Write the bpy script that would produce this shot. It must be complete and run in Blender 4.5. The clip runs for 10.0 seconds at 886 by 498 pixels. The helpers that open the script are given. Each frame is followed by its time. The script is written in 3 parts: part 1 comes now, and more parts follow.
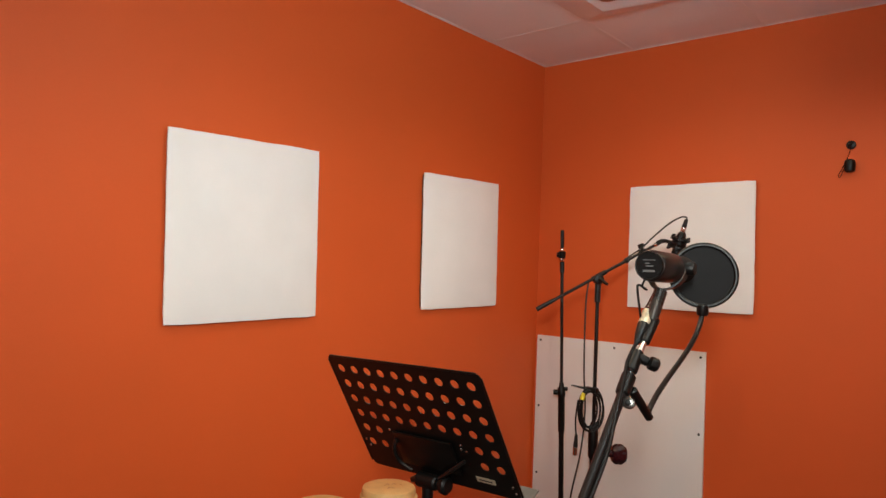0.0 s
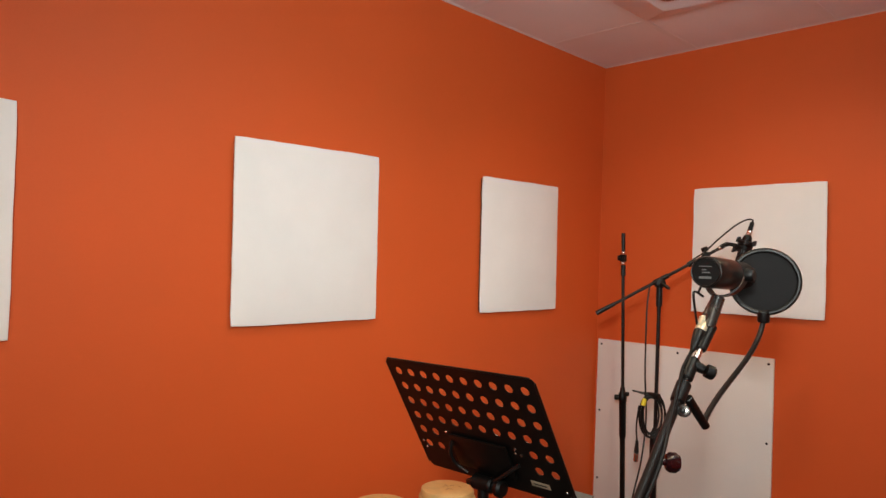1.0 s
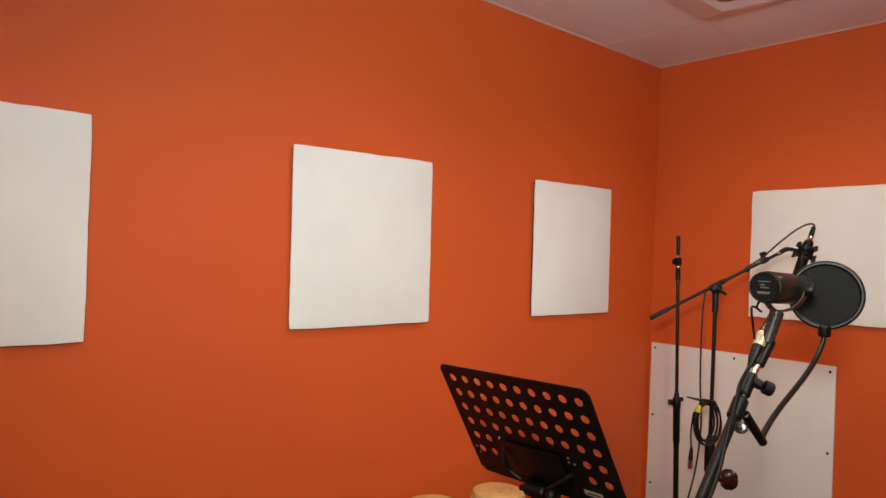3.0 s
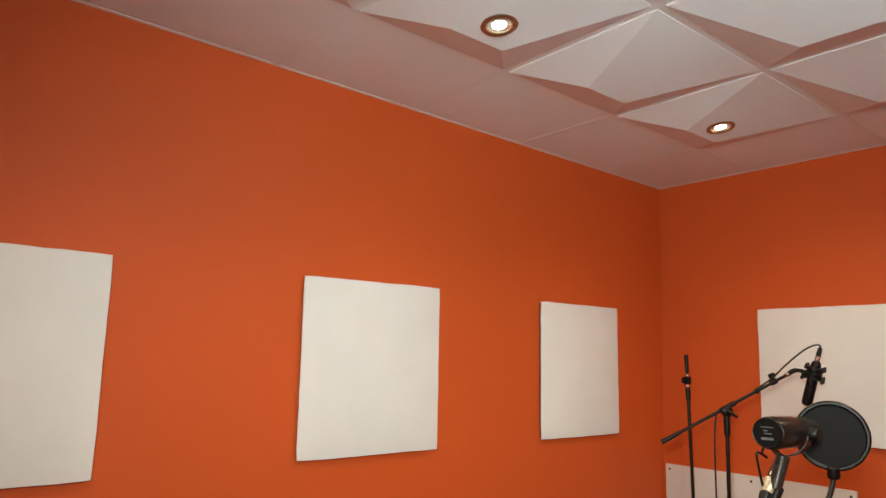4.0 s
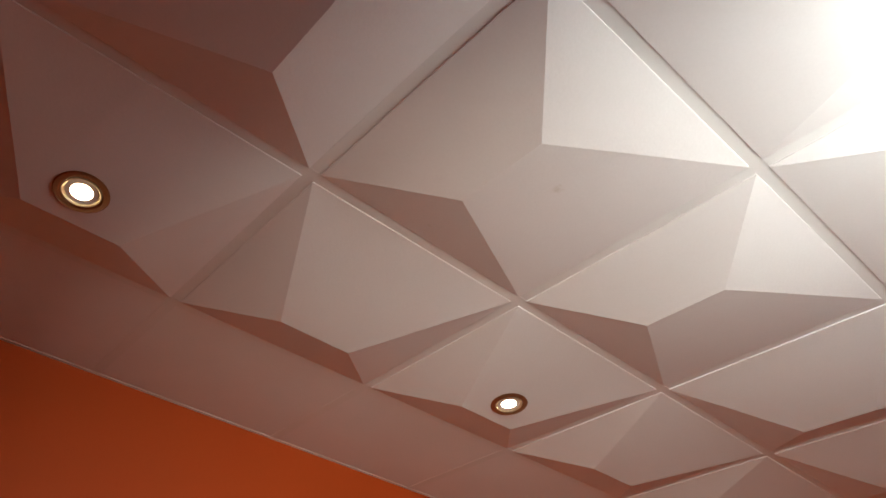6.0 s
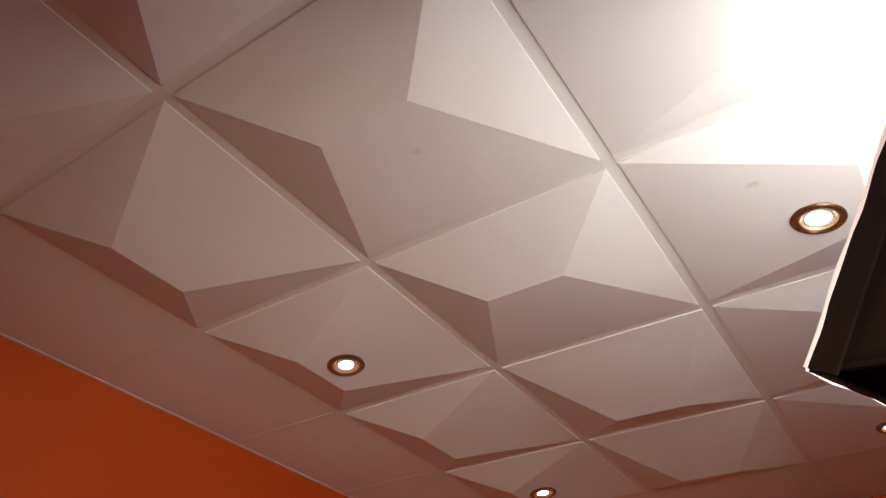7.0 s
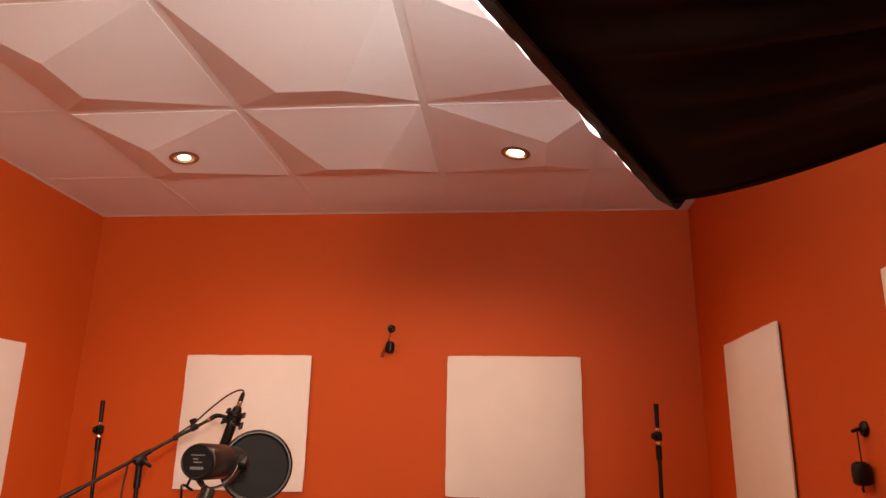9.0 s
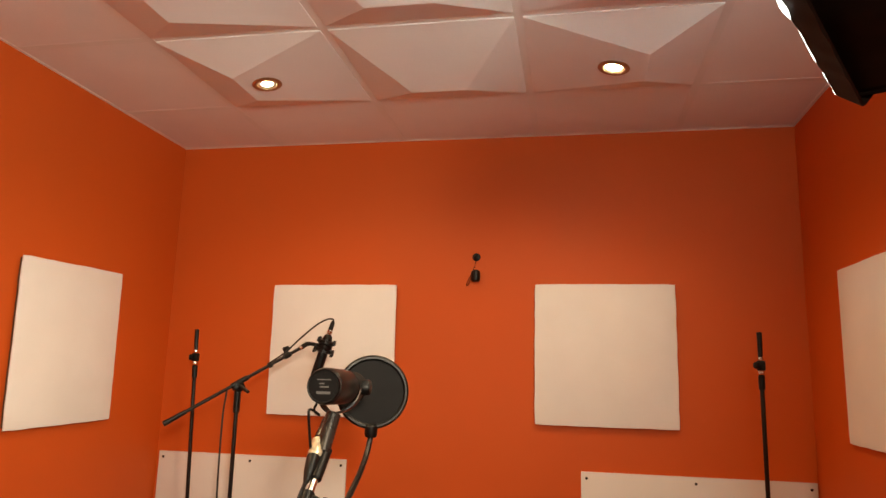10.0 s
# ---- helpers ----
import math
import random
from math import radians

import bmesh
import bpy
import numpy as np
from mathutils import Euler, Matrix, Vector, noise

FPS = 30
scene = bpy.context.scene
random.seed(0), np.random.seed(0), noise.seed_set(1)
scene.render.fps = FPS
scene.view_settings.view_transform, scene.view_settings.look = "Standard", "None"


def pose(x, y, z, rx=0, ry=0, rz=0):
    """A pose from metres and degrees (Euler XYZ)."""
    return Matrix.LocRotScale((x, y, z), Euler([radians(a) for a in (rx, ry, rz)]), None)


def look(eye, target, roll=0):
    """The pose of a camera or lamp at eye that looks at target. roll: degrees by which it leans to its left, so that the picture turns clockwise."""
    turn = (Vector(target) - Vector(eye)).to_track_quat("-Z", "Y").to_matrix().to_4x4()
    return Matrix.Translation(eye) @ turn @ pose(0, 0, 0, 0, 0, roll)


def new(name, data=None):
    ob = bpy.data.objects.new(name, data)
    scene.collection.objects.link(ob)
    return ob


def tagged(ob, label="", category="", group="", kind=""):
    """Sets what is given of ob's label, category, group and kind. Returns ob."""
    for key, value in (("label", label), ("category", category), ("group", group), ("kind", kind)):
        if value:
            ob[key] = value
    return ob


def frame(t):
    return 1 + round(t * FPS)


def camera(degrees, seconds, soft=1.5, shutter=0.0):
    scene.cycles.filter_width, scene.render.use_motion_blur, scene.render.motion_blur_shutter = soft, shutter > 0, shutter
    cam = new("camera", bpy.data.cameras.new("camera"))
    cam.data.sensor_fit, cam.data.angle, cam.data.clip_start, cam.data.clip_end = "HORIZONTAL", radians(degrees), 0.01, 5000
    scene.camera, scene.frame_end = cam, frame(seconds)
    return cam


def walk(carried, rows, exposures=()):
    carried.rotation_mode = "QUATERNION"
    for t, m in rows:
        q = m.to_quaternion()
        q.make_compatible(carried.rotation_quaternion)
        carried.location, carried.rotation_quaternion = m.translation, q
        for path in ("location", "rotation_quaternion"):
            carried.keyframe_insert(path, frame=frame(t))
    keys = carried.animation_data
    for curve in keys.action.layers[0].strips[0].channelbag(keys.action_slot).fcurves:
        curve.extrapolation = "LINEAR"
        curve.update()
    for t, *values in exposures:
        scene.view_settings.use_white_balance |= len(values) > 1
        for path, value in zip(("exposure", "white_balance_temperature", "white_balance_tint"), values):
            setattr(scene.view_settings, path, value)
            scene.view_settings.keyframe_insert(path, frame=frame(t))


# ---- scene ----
cam = camera(65.0, 10.0)
EXPOSURES = [(0, 0.45, 5850, 1), (2.0, 0.45, 5850, 1), (3.5, 0.42, 5850, -2), (4.0, 0.37, 6050, -3), (4.5, 0.07, 6500, 0), (5.0, -0.22, 7000, 8), (6.5, -0.45, 7750, 22), (7.0, -0.65, 7900, 26), (7.5, -0.6, 8000, 29), (8.0, -0.17, 8400, 43), (8.5, 0.15, 8500, 44), (9.0, 0.4, 8400, 32), (9.5, 0.5, 8200, 16), (10, 0.53, 8000, 8)]
PATH = [
    (0, (1.522, -2.691, 1.535), (0.22, -1.174, 1.593), 2.2),
    (0.5, (1.544, -2.696, 1.54), (0.154, -1.259, 1.596), 2.3),
    (1, (1.549, -2.696, 1.544), (0.116, -1.302, 1.599), 2.3),
    (1.5, (1.546, -2.697, 1.546), (0.082, -1.336, 1.599), 2.3),
    (2, (1.542, -2.702, 1.547), (0.051, -1.37, 1.599), 2.3),
    (3.5, (1.58, -2.74, 1.609), (0.027, -1.481, 1.664), 2.2),
    (4, (1.605, -2.757, 1.653), (0.074, -1.514, 1.985), 2.1),
    (4.5, (1.623, -2.761, 1.678), (0.172, -1.583, 2.388), 2.4),
    (5, (1.594, -2.814, 1.682), (0.272, -1.757, 2.748), 2.8),
    (5.2, (1.57, -2.837, 1.677), (0.315, -1.844, 2.875), 2.8),
    (6.3, (1.482, -2.828, 1.656), (0.337, -1.809, 2.941), 2.8),
    (6.5, (1.48, -2.812, 1.649), (0.352, -1.75, 2.913), 2.5),
    (7, (1.505, -2.777, 1.639), (0.598, -1.504, 2.887), 2.1),
    (7.5, (1.526, -2.748, 1.616), (0.887, -1.318, 2.859), 1.6),
    (8, (1.519, -2.715, 1.606), (1.062, -1.028, 2.579), 1.4),
    (8.5, (1.498, -2.693, 1.604), (1.24, -0.816, 2.244), 1.2),
    (9, (1.487, -2.607, 1.586), (1.29, -0.694, 2.134), 1.2),
    (9.5, (1.437, -2.492, 1.587), (1.232, -0.54, 1.973), 1.3),
    (10, (1.368, -2.536, 1.577), (0.998, -0.603, 1.935), 1.5),
]
walk(cam, [(t, look(eye, target, roll)) for t, eye, target, roll in PATH], EXPOSURES)


# ---- world and light ----
world = bpy.data.worlds.new("world")
world.use_nodes = True
world.node_tree.nodes["Background"].inputs[0].default_value = (0.02, 0.018, 0.016, 1)
world.node_tree.nodes["Background"].inputs[1].default_value = 0.1
scene.world = world

WARM = (1.0, 0.70, 0.41)
SPOT_WATTS = 14.0
SOFTBOX_GLOW = 8.2
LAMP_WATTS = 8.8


def lamp(name, kind, m, watts, colour):
    data = bpy.data.lights.new(name, kind)
    data.energy, data.color = watts, colour
    ob = new(name, data)
    ob.matrix_world = m
    return ob


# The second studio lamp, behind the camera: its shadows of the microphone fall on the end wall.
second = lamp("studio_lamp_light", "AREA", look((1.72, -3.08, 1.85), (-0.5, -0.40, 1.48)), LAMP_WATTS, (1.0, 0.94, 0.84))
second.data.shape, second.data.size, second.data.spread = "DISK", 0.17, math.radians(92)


# ---- materials ----
def material(name, colour, rough=0.6, metal=0.0, spec=0.5):
    m = bpy.data.materials.new(name)
    m.use_nodes = True
    b = m.node_tree.nodes["Principled BSDF"]
    b.inputs["Base Color"].default_value = (*colour, 1)
    b.inputs["Roughness"].default_value = rough
    b.inputs["Metallic"].default_value = metal
    b.inputs["Specular IOR Level"].default_value = spec
    return m


def grain(m, small, large, amount, bump=0.0, rough=0.0):
    """Two scales of colour variation, fine relief and uneven gloss, in metres of the world."""
    t = m.node_tree
    n, k = t.nodes, t.links
    b = n["Principled BSDF"]
    geo = n.new("ShaderNodeNewGeometry")
    fine, broad = n.new("ShaderNodeTexNoise"), n.new("ShaderNodeTexNoise")
    fine.inputs["Scale"].default_value, broad.inputs["Scale"].default_value = 1 / small, 1 / large
    fine.inputs["Detail"].default_value, broad.inputs["Detail"].default_value = 3, 4
    for tex in (fine, broad):
        k.new(geo.outputs["Position"], tex.inputs["Vector"])
    mix = n.new("ShaderNodeMath")
    mix.operation = "MULTIPLY_ADD"
    mix.inputs[1].default_value = 0.4
    k.new(fine.outputs["Fac"], mix.inputs[0])
    k.new(broad.outputs["Fac"], mix.inputs[2])
    scale = n.new("ShaderNodeMapRange")
    scale.inputs["From Min"].default_value, scale.inputs["From Max"].default_value = 0.4, 1.0
    scale.inputs["To Min"].default_value, scale.inputs["To Max"].default_value = 1 - amount, 1 + amount
    k.new(mix.outputs[0], scale.inputs["Value"])
    tint = n.new("ShaderNodeVectorMath")
    tint.operation = "SCALE"
    tint.inputs[0].default_value = b.inputs["Base Color"].default_value[:3]
    k.new(scale.outputs[0], tint.inputs["Scale"])
    k.new(tint.outputs[0], b.inputs["Base Color"])
    if rough:
        r = n.new("ShaderNodeMapRange")
        base = b.inputs["Roughness"].default_value
        r.inputs["To Min"].default_value, r.inputs["To Max"].default_value = base - rough, base + rough
        k.new(broad.outputs["Fac"], r.inputs["Value"])
        k.new(r.outputs[0], b.inputs["Roughness"])
    if bump:
        bp = n.new("ShaderNodeBump")
        bp.inputs["Distance"].default_value = bump
        bp.inputs["Strength"].default_value = 0.6
        k.new(fine.outputs["Fac"], bp.inputs["Height"])
        k.new(bp.outputs[0], b.inputs["Normal"])
    return m


def stained(m, spots):
    """Small yellowish water marks at places of the world."""
    t = m.node_tree
    n, k = t.nodes, t.links
    b = n["Principled BSDF"]
    colour = b.inputs["Base Color"].links[0].from_socket
    geo = n.new("ShaderNodeNewGeometry")
    wob = n.new("ShaderNodeTexNoise")
    wob.inputs["Scale"].default_value = 60
    k.new(geo.outputs["Position"], wob.inputs["Vector"])
    for place, size, strength in spots:
        far = n.new("ShaderNodeVectorMath")
        far.operation = "DISTANCE"
        far.inputs[1].default_value = place
        k.new(geo.outputs["Position"], far.inputs[0])
        add = n.new("ShaderNodeMath")
        add.operation = "MULTIPLY_ADD"
        add.inputs[1].default_value = size * 1.6
        k.new(wob.outputs["Fac"], add.inputs[0])
        k.new(far.outputs["Value"], add.inputs[2])
        fade = n.new("ShaderNodeMapRange")
        fade.inputs["From Min"].default_value, fade.inputs["From Max"].default_value = size * 0.9, size * 1.7
        fade.inputs["To Min"].default_value, fade.inputs["To Max"].default_value = strength, 0.0
        k.new(add.outputs[0], fade.inputs["Value"])
        mix = n.new("ShaderNodeMix")
        mix.data_type = "RGBA"
        mix.inputs["B"].default_value = (0.42, 0.34, 0.18, 1)
        k.new(fade.outputs[0], mix.inputs["Factor"])
        k.new(colour, mix.inputs["A"])
        colour = mix.outputs["Result"]
    k.new(colour, b.inputs["Base Color"])
    return m


def glow(name, colour, strength):
    m = material(name, (0.8, 0.8, 0.8), 0.5)
    b = m.node_tree.nodes["Principled BSDF"]
    b.inputs["Emission Color"].default_value = (*colour, 1)
    b.inputs["Emission Strength"].default_value = strength
    return m


PAINT = grain(material("orange_wall_paint", (0.61, 0.096, 0.0145), 0.62, spec=0.35), 0.004, 0.5, 0.05, 0.0006, 0.06)
WHITE = grain(material("white_panel_fabric", (0.83, 0.82, 0.80), 0.85, spec=0.2), 0.002, 0.15, 0.03, 0.0004)
# Dark brown puts the shadow line behind each panel's face into the colour.
CORE = grain(material("shadow_line_core", (0.10, 0.05, 0.03), 0.9, spec=0.1), 0.003, 0.1, 0.2)
BOARD = grain(material("white_wall_board", (0.74, 0.72, 0.69), 0.45, spec=0.4), 0.003, 0.3, 0.03, 0.0001, 0.06)
TILE = stained(grain(material("white_ceiling_tile", (0.82, 0.80, 0.79), 0.8, spec=0.25), 0.006, 0.3, 0.035, 0.0005),
               [((0.93, -2.06, 2.60), 0.016, 0.5), ((1.43, -1.63, 2.60), 0.02, 0.6), ((0.66, -2.15, 2.62), 0.01, 0.4)])
BAR = grain(material("white_ceiling_bar", (0.78, 0.77, 0.75), 0.45), 0.004, 0.2, 0.03)
CARPET = grain(material("dark_grey_carpet", (0.06, 0.058, 0.055), 0.95, spec=0.1), 0.004, 0.4, 0.25, 0.003)
BLACK = grain(material("black_painted_metal", (0.0028, 0.0024, 0.0022), 0.34, spec=0.35), 0.003, 0.08, 0.25, 0.0001, 0.1)
PLASTIC = grain(material("black_plastic", (0.0026, 0.0024, 0.0023), 0.42, spec=0.28), 0.002, 0.05, 0.2, 0.0001, 0.08)
RUBBER = grain(material("black_cable_rubber", (0.003, 0.003, 0.003), 0.4, spec=0.35), 0.002, 0.05, 0.2)
GREYMETAL = grain(material("dark_grey_metal", (0.017, 0.014, 0.013), 0.34, 0.6), 0.002, 0.05, 0.15, 0.0001, 0.08)
CHROME = grain(material("chrome", (0.62, 0.60, 0.57), 0.22, 1.0), 0.003, 0.05, 0.08, 0, 0.08)
BRASS = grain(material("nickel_and_gold", (0.74, 0.66, 0.48), 0.42, 0.75), 0.003, 0.03, 0.1, 0, 0.08)
BRONZE = grain(material("bronze_rim", (0.36, 0.22, 0.12), 0.3, 0.9), 0.003, 0.03, 0.1, 0, 0.08)
MESHCLOTH = grain(material("black_nylon_mesh", (0.0055, 0.0047, 0.0046), 0.75, spec=0.25), 0.0012, 0.03, 0.3, 0.0004)
NYLON = grain(material("black_coated_nylon", (0.012, 0.0070, 0.0056), 0.58, spec=0.08), 0.002, 0.06, 0.3, 0.0004, 0.1)
MARK = grain(material("faded_orange_print", (0.17, 0.075, 0.04), 0.7), 0.003, 0.05, 0.15)
PALE = material("pale_print", (0.09, 0.088, 0.085), 0.6)
STEEL = grain(material("grey_steel", (0.075, 0.07, 0.065), 0.26, 0.85), 0.002, 0.04, 0.15, 0.0001, 0.08)
YELLOW = grain(material("yellow_tape", (0.75, 0.62, 0.03), 0.5), 0.003, 0.03, 0.1)
WINE = grain(material("dark_red_plastic", (0.013, 0.002, 0.003), 0.22), 0.003, 0.03, 0.15)
SKIN = grain(material("drum_hide", (0.62, 0.42, 0.17), 0.55), 0.004, 0.05, 0.18, 0.0004, 0.08)
WOOD = grain(material("drum_wood", (0.40, 0.20, 0.06), 0.35), 0.006, 0.07, 0.25, 0.0003, 0.08)
GREYCARD = grain(material("grey_metal_lip", (0.09, 0.08, 0.072), 0.5), 0.003, 0.05, 0.1)
LENS = glow("warm_lamp_lens", (1.0, 0.82, 0.55), 40.0)
DIFFUSER = glow("lit_white_diffuser", (0.77, 0.94, 1.0), SOFTBOX_GLOW)
EDGE = glow("lit_diffuser_edge", (0.84, 0.95, 1.0), 3.5)
DIM_EDGE = glow("dim_diffuser_edge", (0.95, 0.95, 1.0), 0.5)


def raised_glow(m, place, radius, peak):
    """Adds a brighter spot to the cloth's glow around place, fading to the base glow at radius."""
    n, k = m.node_tree.nodes, m.node_tree.links
    geo, far, fade = n.new("ShaderNodeNewGeometry"), n.new("ShaderNodeVectorMath"), n.new("ShaderNodeMapRange")
    far.operation, fade.interpolation_type = "DISTANCE", "SMOOTHSTEP"
    far.inputs[1].default_value = place
    k.new(geo.outputs["Position"], far.inputs[0])
    k.new(far.outputs["Value"], fade.inputs["Value"])
    b = n["Principled BSDF"]
    base = b.inputs["Emission Strength"].default_value
    fade.inputs["From Min"].default_value, fade.inputs["From Max"].default_value = 0.0, radius
    fade.inputs["To Min"].default_value, fade.inputs["To Max"].default_value = base * peak, base
    k.new(fade.outputs[0], b.inputs["Emission Strength"])


# Added bright spot by the upper hem, placed to even out the ceiling light.
raised_glow(DIFFUSER, (1.93, -2.12, 2.50), 0.40, 2.8)


# ---- mesh helpers ----
def mesh(name, bm, mat):
    me = bpy.data.meshes.new(name)
    bmesh.ops.recalc_face_normals(bm, faces=bm.faces)
    bm.to_mesh(me)
    bm.free()
    for one in mat if isinstance(mat, (list, tuple)) else [mat]:
        me.materials.append(one)
    return me


def smooth(me, angle=35):
    me.shade_smooth()
    me.set_sharp_from_angle(angle=radians(angle))
    return me


def thing(name, base, label, category, group=""):
    ob = new(name)
    ob.location = base
    ob.empty_display_size = 0.05
    return tagged(ob, label, category, group)


def part(name, bm, mat, parent, label="", soft=True):
    """A bmesh in the world's metres, as one mesh object under a thing or under a part."""
    me = mesh(name, bm, mat)
    if soft:
        smooth(me)
    ob = new(name, me)
    ob.parent = parent
    if parent.type == "EMPTY":
        ob.matrix_parent_inverse = Matrix.Translation(-parent.location)
    return tagged(ob, label)


def solo(name, bm, mat, label, category="", group="", kind="", soft=True):
    me = mesh(name, bm, mat)
    if soft:
        smooth(me)
    return tagged(new(name, me), label, category, group, kind)


def sweep(points, radii, seg=10, bm=None):
    """A closed round tube along points."""
    bm = bm or bmesh.new()
    pts = [Vector(p) for p in points]
    if not isinstance(radii, (list, tuple)):
        radii = [radii] * len(pts)
    ahead = [(pts[min(i + 1, len(pts) - 1)] - pts[max(i - 1, 0)]).normalized() for i in range(len(pts))]
    side = ahead[0].orthogonal().normalized()
    rings = []
    for p, d, r in zip(pts, ahead, radii):
        side = (side - d * side.dot(d)).normalized()
        up = d.cross(side)
        rings.append([bm.verts.new(p + r * (math.cos(a) * side + math.sin(a) * up)) for a in [2 * math.pi * k / seg for k in range(seg)]])
    for a, b in zip(rings, rings[1:]):
        for k in range(seg):
            bm.faces.new((a[k], a[(k + 1) % seg], b[(k + 1) % seg], b[k]))
    bm.faces.new(rings[0][::-1])
    bm.faces.new(rings[-1])
    return bm


def turned(profile, origin, axis, seg, bm=None):
    bm = bm or bmesh.new()
    side = axis.orthogonal().normalized()
    up = axis.cross(side)
    rings = []
    for r, h in profile:
        rings.append([bm.verts.new(origin + axis * h + max(r, 2e-4) * (math.cos(a) * side + math.sin(a) * up)) for a in [2 * math.pi * k / seg for k in range(seg)]])
    for a, b in zip(rings, rings[1:]):
        for k in range(seg):
            bm.faces.new((a[k], a[(k + 1) % seg], b[(k + 1) % seg], b[k]))
    bm.faces.new(rings[0][::-1])
    bm.faces.new(rings[-1])
    return bm


def rod(a, b, r, r2=None, seg=14, bm=None):
    """A round bar with softened ends."""
    a, b = Vector(a), Vector(b)
    far = (b - a).length
    r2 = r if r2 is None else r2
    e = min(0.25 * min(r, r2), 0.1 * far)
    return turned([(r - e, 0), (r, e), (r2, far - e), (r2 - e, far)], a, (b - a).normalized(), seg, bm)


def box(centre, size, bevel=0.002, turn=None, bm=None):
    bm2 = bmesh.new()
    bmesh.ops.create_cube(bm2, size=1.0)
    bmesh.ops.scale(bm2, vec=size, verts=bm2.verts)
    if bevel:
        bmesh.ops.bevel(bm2, geom=bm2.edges[:], offset=bevel, segments=2, affect="EDGES", profile=0.5)
    m = Matrix.Translation(centre) @ (turn.to_4x4() if turn else Matrix())
    bmesh.ops.transform(bm2, matrix=m, verts=bm2.verts)
    if bm is None:
        return bm2
    me = bpy.data.meshes.new("tmp")
    bm2.to_mesh(me)
    bm2.free()
    bm.from_mesh(me)
    bpy.data.meshes.remove(me)
    return bm


def bezier(points, count=16):
    pts = [Vector(p) for p in points]
    out = []
    for i in range(count + 1):
        u, row = i / count, pts
        while len(row) > 1:
            row = [a.lerp(b, u) for a, b in zip(row, row[1:])]
        out.append(row[0])
    return out


def spline(points, count=8):
    """A smooth line through points."""
    p = [Vector(q) for q in points]
    p = [2 * p[0] - p[1]] + p + [2 * p[-1] - p[-2]]
    out = []
    for i in range(1, len(p) - 2):
        for k in range(count):
            u = k / count
            a, b, c, d = p[i - 1 : i + 3]
            out.append(0.5 * (2 * b + (c - a) * u + (2 * a - 5 * b + 4 * c - d) * u * u + (3 * b - a - 3 * c + d) * u**3))
    return out + [p[-2]]


# ---- the room ----
XL, XR, YB, YS, TOP = -0.518, 2.285, 0.476, -4.08, 2.647


def slab(name, low, high, mat, label):
    bm = bmesh.new()
    bmesh.ops.create_cube(bm, size=1.0)
    size = [h - l for l, h in zip(low, high)]
    bmesh.ops.scale(bm, vec=size, verts=bm.verts)
    bmesh.ops.translate(bm, vec=[(l + h) / 2 for l, h in zip(low, high)], verts=bm.verts)
    return solo(name, bm, mat, label, kind="structure", soft=False)


slab("floor", (XL - 0.1, YS - 0.1, -0.1), (XR + 0.1, YB + 0.1, 0), CARPET, "dark grey carpet floor of a recording booth")
slab("wall_west", (XL - 0.1, YS, 0), (XL, YB, TOP + 0.15), PAINT, "smooth wall painted warm orange, hung with white panels")
slab("wall_east", (XR, YS, 0), (XR + 0.1, YB, TOP + 0.15), PAINT, "smooth wall painted warm orange with white panels")
slab("wall_north", (XL - 0.1, YB, 0), (XR + 0.1, YB + 0.1, TOP + 0.15), PAINT, "end wall painted warm orange with white panels and boards")
slab("wall_south", (XL - 0.1, YS - 0.1, 0), (XR + 0.1, YS, TOP + 0.15), PAINT, "plain orange painted wall")

# The suspended ceiling: bars on a 0.6 m grid, flat tiles along the walls, folded tiles between them.
P, DROP, HALF, LIP = 0.6, 0.060, 0.0138, 0.0030
GX = [-0.010, 0.594, 1.209, 1.812]
GY = [-0.012 - 0.598 * j for j in range(7)]
ROWS = 6
FOLD = {(0, j): "west" for j in range(ROWS)} | {(2, j): "east" for j in range(ROWS)}
FOLD |= {(1, 0): "north", (1, 1): "north", (1, 2): "south", (1, 3): "south", (1, 4): "north", (1, 5): "north"}


